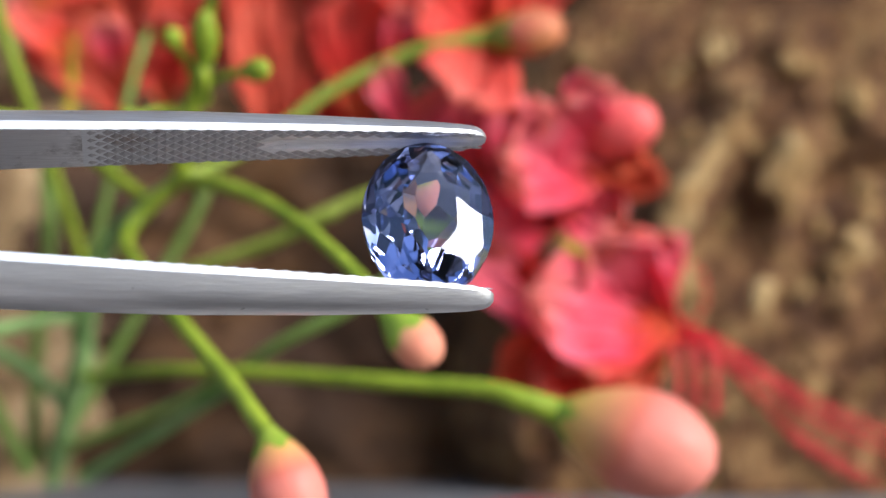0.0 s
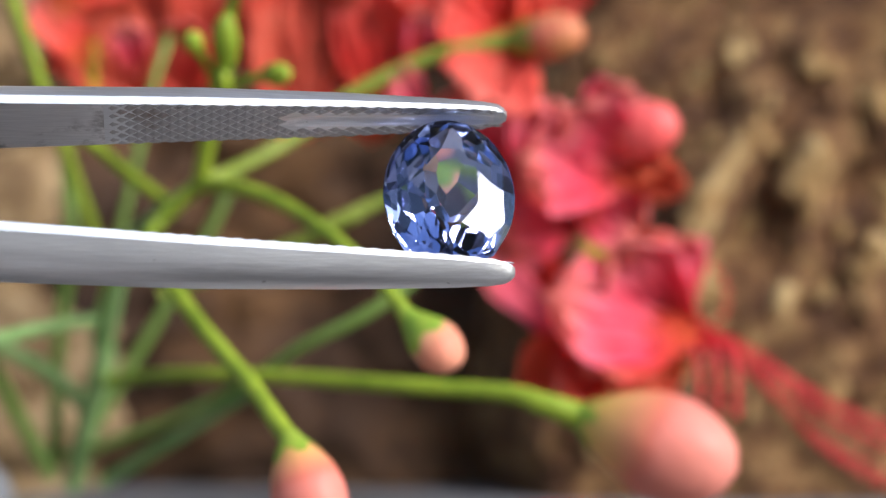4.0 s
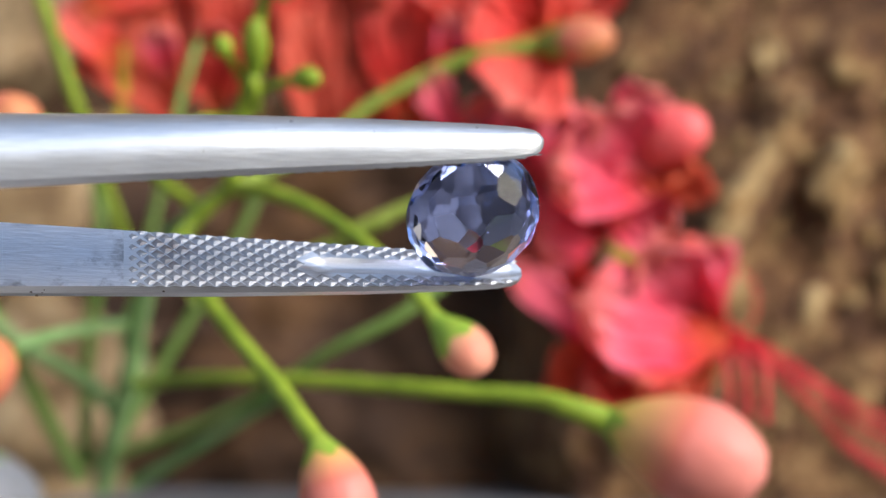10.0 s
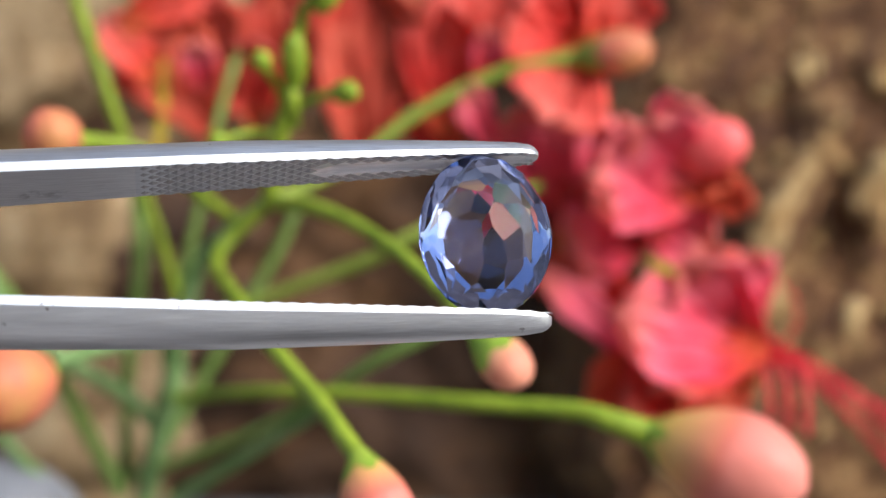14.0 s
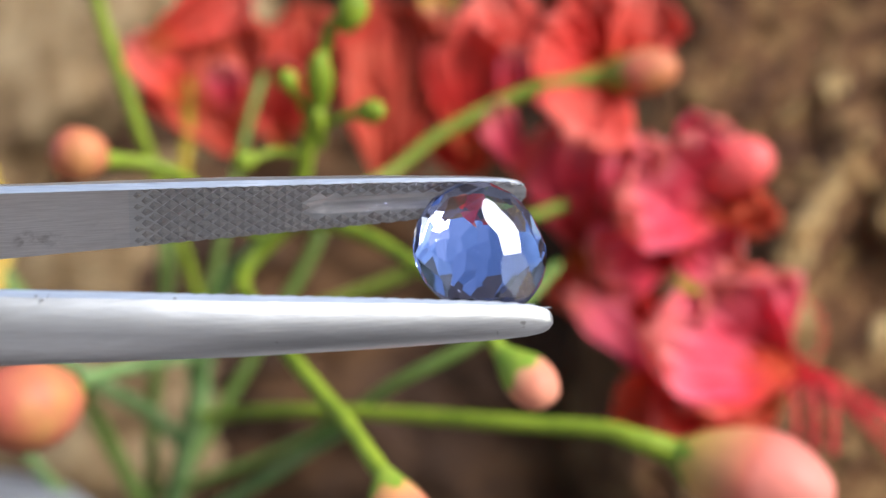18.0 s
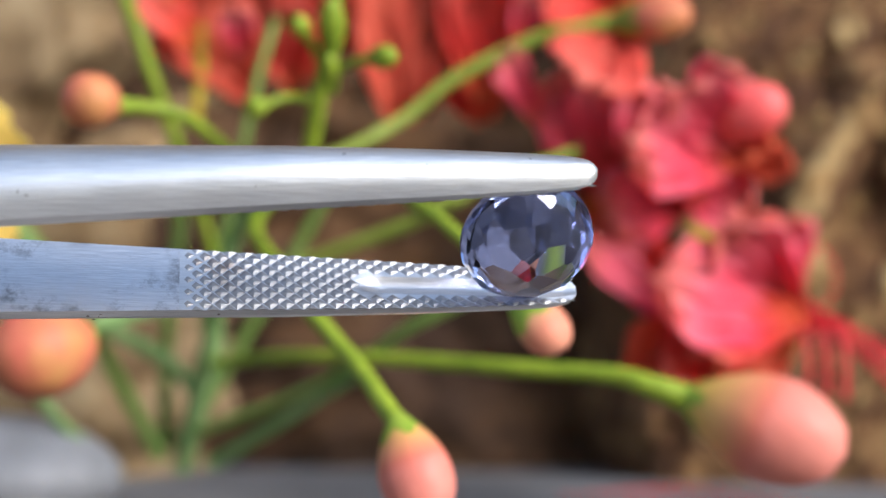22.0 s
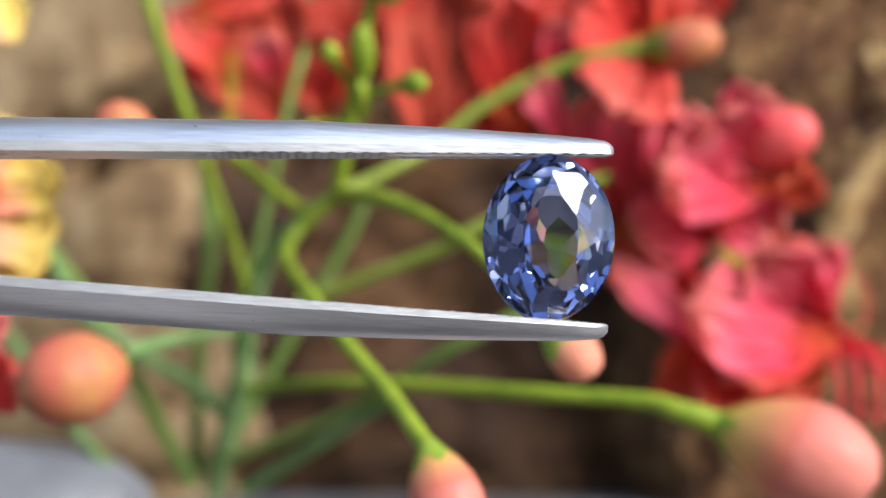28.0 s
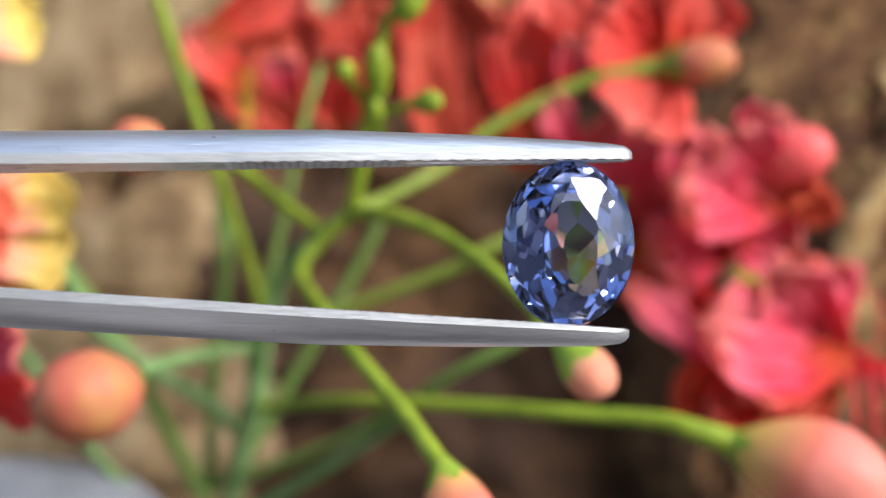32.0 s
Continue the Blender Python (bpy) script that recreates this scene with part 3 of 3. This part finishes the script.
f4 = bloom("rose-red peacock flower with folded crinkled petals beside the log", [
    ((8.2, 188.0, 24.4), (6.7, 185.0, 34.0), 7.5, PINK, 20, 0.1),
    ((10.0, 186.0, 26.2), (10.3, 183.0, 33.9), 7.5, PINK, -20, 0.15),
    ((11.7, 185.0, 25.8), (13.2, 183.0, 33.0), 5.5, PINK, 25, 0.15),
    ((11.5, 189.0, 23.0), (15.2, 188.0, 32.3), 8, RED, 10, 0.1),
    ((19.9, 184.0, 26.9), (11.4, 179.0, 27.9), 7.0, PINK, 15, -0.10),
    ((20.2, 183.0, 28.4), (14.9, 179.0, 32.3), 5.5, PINK, -25, -0.08),
    ((18.1, 184.0, 28.0), (24.1, 182.0, 26.5), 3.2, ORANGE, 20, 0.1),
    ((17.7, 185.0, 30.3), (22.4, 182.0, 27.5), 5.5, ORANGE, 0, 0.1),
    ((16.9, 186.0, 30.8), (20.2, 183.0, 33.9), 5.5, PINK, 0, 0.1),
    ((16.0, 187.0, 24.4), (9.2, 184.0, 22.5), 6.5, PINK, 15, 0.1),
    ((16.0, 186.0, 25.8), (20.6, 184.0, 23.0), 6.0, PINK, -15, -0.1),
    ((14.2, 187.0, 25.8), (15.4, 186.0, 22.1), 5.5, ORANGE, 15, 0.1),
    ((9.2, 189.0, 24.4), (8.2, 187.0, 18.8), 5.0, ORANGE, 15, 0.1),
], ruffle=0.08)
f5 = bloom("large rose-pink peacock flower with ruffled petals and long red stamens", [
    ((25.4, 184.0, 14.3), (13.5, 177.0, 17.8), 8.6, PINK, 18, -0.12),
    ((24.8, 183.0, 15.3), (18.5, 179.0, 21.1), 6.5, PINK, -22, -0.10),
    ((24.7, 186.0, 16.6), (23.8, 182.0, 22.1), 4.6, PINK, 30, 0.1),
    ((23.9, 187.0, 15.6), (20.8, 184.0, 22.2), 5.6, RED, 0, 0.1),
    ((24.9, 182.0, 14.4), (16.2, 179.0, 12.8), 5.6, RED, 38, -0.10),
    ((24.5, 183.0, 14.6), (18.7, 181.0, 8.9), 5.6, ORANGE, 15, -0.05),
    ((20.8, 184.0, 13.4), (14.2, 181.0, 9.3), 5.6, RED, 10, 0.1),
    ((19.1, 185.0, 13.6), (10.4, 182.0, 11.0), 4.8, ORANGE, -10, 0.12),
    ((17.6, 184.0, 11.6), (7.9, 182.0, 20.5), 3.0, PINK, 25, 0.14),
    ((18.3, 186.0, 14.2), (9.9, 184.0, 21.4), 3.4, RED, -25, 0.1),
    ((17.9, 187.0, 16.3), (10.9, 186.0, 20.7), 3.0, RED, 15, 0.1),
    ((20.4, 188.0, 17.9), (19.1, 187.0, 23.0), 4.5, RED, 15, 0.1),
    ((23.5, 184.0, 14.3), (21.7, 182.0, 9.2), 2.6, ORANGE, 30, 0.1),
], ruffle=0.075)
petal(f5, (15.3, 175.5, 21.8), (17.0, 175.0, 20.7), 1.0, YELLOWED, 0, 0.1, 0.1, 0.1, 3, "sepal")
f6 = bloom("yellow-edged pink peacock flower with frilled petals", [
    ((-43.1, 163.0, 25.2), (-34.6, 168.0, 25.4), 8.0, YELLOW, 0, -0.05),
    ((-42.9, 164.0, 26.0), (-35.2, 169.0, 28.9), 7.0, YELLOW, -10, -0.05),
    ((-42.9, 164.0, 24.4), (-35.2, 169.0, 22.6), 7.0, YELLOW, 10, -0.05),
    ((-42.4, 162.0, 25.6), (-37.7, 164.0, 26.8), 2.6, ORANGE, 10, -0.1),
    ((-42.4, 162.0, 24.4), (-38.3, 164.0, 23.8), 2.4, ORANGE, -10, -0.1),
    ((-44.4, 170.0, 40.0), (-38.2, 174.0, 41.7), 6.0, YELLOW, 0, -0.05),
], ruffle=0.04, crease=0.5)
f7 = bloom("scarlet peacock flower low beside a round bud", [
    ((-42.3, 168.0, 15.6), (-36.7, 164.0, 17.2), 4.5, PINK, 0, 0.2),
    ((-42.8, 170.0, 12.4), (-35.6, 166.0, 12.7), 4.0, RED, 15, 0.2),
], ruffle=0.12)


def stamen(parent, pts, r=0.17, seed=0):
    part("stamen", tube_bm(pts, [r, r * 0.9, r * 0.7], 20, 6, 0.05, seed), STAMEN, parent)


rnd = random.Random(4)
for k in range(10):
    a = k / 9
    s = rnd.uniform(-1, 1)
    stamen(f5, [(24.8, 183.0, 15.4), (29.0 + s * 0.3, 181 + s, 13.9 - 2.4 * a + 0.4 * s), (34.5 + s * 0.3, 180 + s * 2, 10.3 - 5.0 * a + 0.6 * s), (40 + 3 * (1 - a), 179 + s * 3, 6.6 - 5.0 * a + 0.9 * s)], 0.10 + 0.03 * rnd.random(), k)
for k, (x, z) in enumerate(((24.8, 9.2), (26.2, 8.4), (27.6, 8.0))):
    stamen(f5, [(24.5, 184.0, 14.6), (x, 180, 13.0), (x + 0.3, 179, z)], 0.3, k)
stamen(f5, [(25.6, 183, 14.6), (27.4, 182.6, 16.0), (27.6, 182.8, 18.4), (26.4, 183.4, 20.2)], 0.12, 21)
fallen = thing("fallen_stamens", "loose crimson flower stamens lying on the grey ground", "stamen")
for k in range(3):
    stamen(fallen, [(6 + 3 * k, 196 + 2 * k, -1.7), (14 + 2 * k, 195 + 2 * k, -1.3), (21 + k, 190, -1.3 + 0.2 * k), (27 + k, 184, -1.7)], 0.09, k)

# ---------------------------------------------------------------- tweezers
tweezers = thing("tweezers", "brushed steel jeweller's tweezers with cross-cut gripping tips", "tweezers")
GRIP, TIP = -19.2, 3.4


def lerp_table(x, table):
    for (x0, y0), (x1, y1) in zip(table, table[1:]):
        if x <= x1:
            return y0 + (y1 - y0) * max(0.0, (x - x0) / (x1 - x0))
    return table[-1][1]


def arm_width(x):
    return lerp_table(x, ((-125, 8.0), (-80, 8.5), (-45, 6.9), (-30, 5.55), (-15, 4.2), (-5.7, 3.35), (0.4, 2.6), (2.0, 2.2), (2.8, 1.8), (3.2, 1.2), (TIP, 0.5)))


def arm_thick(x):
    return lerp_table(x, ((-125, 2.4), (-34, 2.12), (-14, 1.97), (-6, 1.6), (0, 1.2), (2.0, 1.0), (2.9, 0.84), (3.2, 0.68), (TIP, 0.45)))


def arm_inner(x):
    if x < -60:
        return lerp_table(x, ((-125, 0.0), (-112, 0.35), (-90, 2.2), (-60, 2.6)))
    return lerp_table(x, ((-60, 2.6), (-34, 3.2), (0, 4.55), (TIP, 4.72)))


def slot_half(x):
    """Half the width of the channel in the gripping face."""
    return lerp_table(x, ((-40, 0.3), (-9.4, 0.3), (-8.2, 0.62), (1.6, 0.62), (2.8, 0.5), (TIP, 0.2)))


def slot_deep(x):
    return lerp_table(x, ((-40, 0.0), (-9.4, 0.0), (-8.0, 0.30), (1.6, 0.30), (2.8, 0.15), (TIP, 0.05)))


def build_arm(flip):
    """One tweezer arm along x; the gripping face looks to the jewel."""
    xs = [-125, -118, -110, -100, -90, -80, -70, -60] + list(np.linspace(-52, GRIP - 0.02, 22)) + list(np.linspace(GRIP, 1.6, 24)) + [2.0, 2.4, 2.7, 2.9, 3.1, 3.2, 3.3, TIP]
    prof = ((0.5, 0.0), (0.5, 0.26), (0.47, 0.36), (0.42, 0.54), (0.35, 0.72), (0.26, 0.87), (0.15, 0.96), (0.0, 1.0))
    prof = prof + tuple((-a, b) for a, b in prof[-2::-1])
    slot = ((-1, 0), (-0.5, 0.8), (0.5, 0.8), (1, 0))
    bm = bmesh.new()
    rows = []
    for x in xs:
        w, t, z = arm_width(x), arm_thick(x), arm_inner(x)
        cut = lerp_table(x, ((GRIP, 0.0), (GRIP + 2.0, 0.05), (TIP, 0.05)))
        rows.append([bm.verts.new(mm((x, flip * a * w, flip * (z + max(cut, b * t))))) for a, b in prof]
                    + [bm.verts.new(mm((x, flip * a * slot_half(x), flip * (z + cut + b * slot_deep(x))))) for a, b in slot])
    n = len(rows[0])
    for r0, r1 in zip(rows, rows[1:]):
        for i in range(n):
            j = (i + 1) % n
            fc = bm.faces.new((r0[i], r1[i], r1[j], r0[j]))
    bm.faces.new(rows[0])
    bm.faces.new(rows[-1][::-1])
    bmesh.ops.recalc_face_normals(bm, faces=bm.faces)
    for e in bm.edges:
        if len(e.link_faces) == 2 and e.calc_face_angle(0) > radians(27):
            e.smooth = False
    ob = part("arm", bm, STEEL, tweezers)
    ob.data.materials.append(WORN if flip > 0 else CLEAN)
    for pg in ob.data.polygons:
        if pg.normal.z * flip < -0.8 and pg.center.x < GRIP * MM:
            pg.material_index = 1
    return ob


def build_knurl(arm, flip):
    """Rows of small pyramids over the gripping face, leaving a smooth channel free."""
    h = 0.46
    bm = bmesh.new()
    for i in range(int((TIP - 0.5 - GRIP) / h)):
        for j in range(-5, 6):
            if (i + j) % 2:
                continue
            x = GRIP + h + i * h
            hy = arm_width(x) / 10
            y = j * hy
            if -9.2 < x and abs(y) < slot_half(x) + 0.22:
                continue
            z0, z1 = arm_inner(x) + 0.055, arm_inner(x) - 0.016
            lim = arm_width(x) / 2
            cl = lambda q: max(-lim, min(lim, q))
            ring = [bm.verts.new(mm((a, flip * cl(b), flip * z0))) for a, b in ((x - h, y), (x, y - hy), (x + h, y), (x, y + hy))]
            top = [bm.verts.new(mm((x + a, flip * cl(y + b), flip * z1))) for a, b in ((-0.13, 0), (0, -0.13), (0.13, 0), (0, 0.13))]
            bm.faces.new(top)
            for k in range(4):
                bm.faces.new((ring[k], ring[(k + 1) % 4], top[(k + 1) % 4], top[k]))
    bmesh.ops.recalc_face_normals(bm, faces=bm.faces)
    part("knurling", bm, KNURL, arm, "cross-cut gripping teeth", smooth=False)["kind"] = "stuff"

    def trough(u, v):
        x = -9.3 + (TIP + 8.6) * u
        q = v * 2 - 1
        return (x, flip * q * slot_half(x), flip * (arm_inner(x) + 0.040 + 0.85 * slot_deep(x) * (1 - abs(q) ** 1.6)))
    part("groove", grid_bm(60, 14, trough), CLEAN, arm, "smooth hollow channel")


for flip in (1, -1):
    build_knurl(build_arm(flip), flip)
# small rust pits on the edge of the first arm
PIT = steel("rusty_pit", (0.16, 0.13, 0.12), 0.6, False)
first = [o for o in tweezers.children if o.name.startswith("arm")][0]
rs = random.Random(2)
for x, dz in ((-24.2, 0.45), (-23.9, 0.72), (-23.6, 0.50), (-23.5, 0.30), (-17.0, 0.4), (-30.4, 0.6)):
    bm = bmesh.new()
    bmesh.ops.create_icosphere(bm, subdivisions=2, radius=rs.uniform(0.035, 0.07))
    for w in bm.verts:
        w.co = mm((x + w.co.x * 1.3, arm_width(x) / 2 + w.co.y * 0.15, arm_inner(x) + dz + w.co.z))
    part("rust_pit", bm, PIT, first, "tiny dark rust pit")
bm = bmesh.new()
bmesh.ops.create_cube(bm, size=1)
for w in bm.verts:
    w.co = mm((-121 + w.co.x * 9, w.co.y * 7.6, w.co.z * 2.0))
bmesh.ops.bevel(bm, geom=bm.edges[:], offset=0.0004, segments=2, affect="EDGES")
part("joint", bm, STEEL, tweezers, "welded steel joint")


# ---------------------------------------------------------------- gem
def build_gem():
    """An oval mixed cut: a table and three crown tiers in front, five tiers of facets behind."""
    a, b = 3.70, 4.59
    bm = bmesh.new()
    bmesh.ops.create_cube(bm, size=24)

    def cut(n, d):
        n = Vector(n)
        k = n.length
        geom = bm.verts[:] + bm.edges[:] + bm.faces[:]
        bmesh.ops.bisect_plane(bm, geom=geom, dist=1e-5, plane_co=n / k * (d / k), plane_no=n / k, clear_outer=True)
        rim = [e for e in bm.edges if e.is_boundary]
        if rim:
            bmesh.ops.edgeloop_fill(bm, edges=rim)

    uneven = random.Random(11)
    for i in range(36):
        t = math.tau * (i + 0.5) / 36
        cut((math.cos(t) / a, 0, math.sin(t) / b), 1.0)
    table = 1.40
    cut((0, -1, 0), table)
    # crown: sixteen girdle facets, eight kites, eight stars round a tall table
    for n, t0, s, r in ((16, 0.5, 3.2, 0.62), (8, 0.5, 1.75, 0.43), (8, 0.0, 1.25, 0.40)):
        for i in range(n):
            t = math.tau * (i + t0) / n
            cut((s * math.cos(t) / a, -1, s * math.sin(t) / b), table + s * (r + 0.10 * math.sin(t) ** 2))
    # pavilion: number of facets, first angle, slope, height where it meets the axis
    for n, t0, s, c in ((16, 0.5, 6.2, 6.28), (12, 0.0, 4.1, 4.45), (10, 0.5, 2.85, 3.66), (8, 0.3, 1.95, 3.30)):
        for i in range(n):
            t = math.tau * (i + t0 + uneven.uniform(-0.10, 0.10)) / n
            k = uneven.uniform(-0.10, 0.10)
            cut((s * (1 + k) * math.cos(t) / a, 1, s * (1 + k) * math.sin(t) / b), c * (1 + 0.6 * k))
    # the culet lies off the middle
    for w in bm.verts:
        deep = max(0.0, w.co.y)
        w.co = mm((w.co.x + 0.06 * deep, w.co.y + 0.6, w.co.z - 0.24 * deep))
    bmesh.ops.recalc_face_normals(bm, faces=bm.faces)
    ob = thing("gem", "transparent blue oval faceted gem gripped by tweezers", "gemstone")
    bm.normal_update()
    for name, lo, hi in (("table_facet", -1.1, -0.99), ("crown", -0.99, -0.01), ("girdle", -0.01, 0.01), ("pavilion", 0.01, 1.1)):
        side = bm.copy()
        bmesh.ops.delete(side, geom=[fc for fc in side.faces if not lo <= fc.normal.y < hi], context="FACES")
        part(name, side, GEM, ob, smooth=False)
    bm.free()
    return ob


gem = build_gem()

# ---------------------------------------------------------------- the turning of tweezers and gem
# seconds, place across, height, turn about the tweezers' length, dip of the tips, swing of the tips (millimetres, degrees)
HELD = [
    (0, 3.71, 23.35, 24.7, 0.84, 4.8),
    (1, 4.08, 24.32, 12.0, 0.67, 5.8),
    (2, 4.04, 23.73, 5.0, 1.02, 6.3),
    (2.5, 3.79, 23.61, 3.5, 1.03, 6.9),
    (4.5, 3.73, 25.14, 37.8, 0.31, 4.3),
    (5, 3.74, 25.13, 48.5, -0.36, 4.5),
    (5.5, 3.51, 24.40, 61.7, 0.06, 5.5),
    (6, 3.41, 25.43, 74.0, -0.30, 6.1),
    (6.5, 3.40, 24.80, 84.0, 0.09, 6.7),
    (7, 3.46, 24.73, 95.0, 0.52, 6.0),
    (7.5, 3.04, 24.47, 108.0, -0.05, 6.0),
    (8, 2.88, 23.86, 119.5, 0.65, 7.3),
    (9, 3.57, 24.32, 129.5, 0.72, 7.7),
    (10, 3.32, 24.16, 137.6, 0.22, 7.3),
    (11, 2.67, 24.37, 148.8, 0.21, 6.6),
    (12, 2.39, 24.09, 160.7, 0.02, 5.4),
    (12.5, 2.18, 24.19, 171.5, -0.32, 5.8),
    (13, 2.06, 23.77, 181.1, -0.69, 6.7),
    (14, 1.84, 23.27, 199.8, -1.16, 7.1),
    (14.5, 1.72, 22.97, 206.7, -1.47, 7.5),
    (16.5, 0.88, 23.21, 232.2, -2.21, 8.9),
    (17, 0.47, 23.82, 234.6, -2.80, 9.1),
    (17.5, 0.35, 23.63, 229.8, -2.37, 9.4),
    (18, 0.10, 23.33, 222.7, -1.91, 8.9),
    (18.5, -0.09, 22.18, 216.3, -1.39, 8.8),
    (19, 0.15, 21.45, 207.4, -0.84, 7.9),
    (19.5, 0.80, 21.89, 195.2, -0.92, 6.2),
    (20, 0.96, 22.10, 182.2, -0.80, 6.8),
    (21, 1.39, 21.43, 151.3, -0.38, 6.0),
    (21.5, 1.54, 21.35, 142.1, 0.16, 6.7),
    (22, 2.02, 21.56, 133.1, 0.28, 6.9),
    (23, 2.63, 22.09, 108.0, 0.47, 6.0),
    (23.5, 2.89, 20.02, 92.0, 2.69, 6.0),
    (24, 2.69, 21.60, 73.8, 2.95, 6.3),
    (24.5, 2.05, 22.25, 64.4, 3.08, 5.9),
    (26.5, 2.27, 22.48, 29.3, 3.46, 3.9),
    (27, 2.59, 24.00, 23.8, 2.54, 3.8),
    (27.5, 2.10, 22.58, 13.0, 2.55, 4.6),
    (28, 1.67, 22.79, 3.0, 2.63, 5.4),
    (29, 2.22, 22.89, 1.4, 2.58, 6.1),
    (30, 2.06, 23.68, 13.9, 1.61, 4.5),
    (31, 1.90, 23.61, 2.5, 2.14, 6.0),
    (32, 1.93, 23.52, 3.0, 1.65, 5.4),
]


def motions():
    rows = [(t, pose(x * MM, 0.127, z * MM - 0.00006, -turn, dip, swing)) for t, x, z, turn, dip, swing in HELD]
    walk(tweezers, rows)
    walk(gem, rows)


motions()
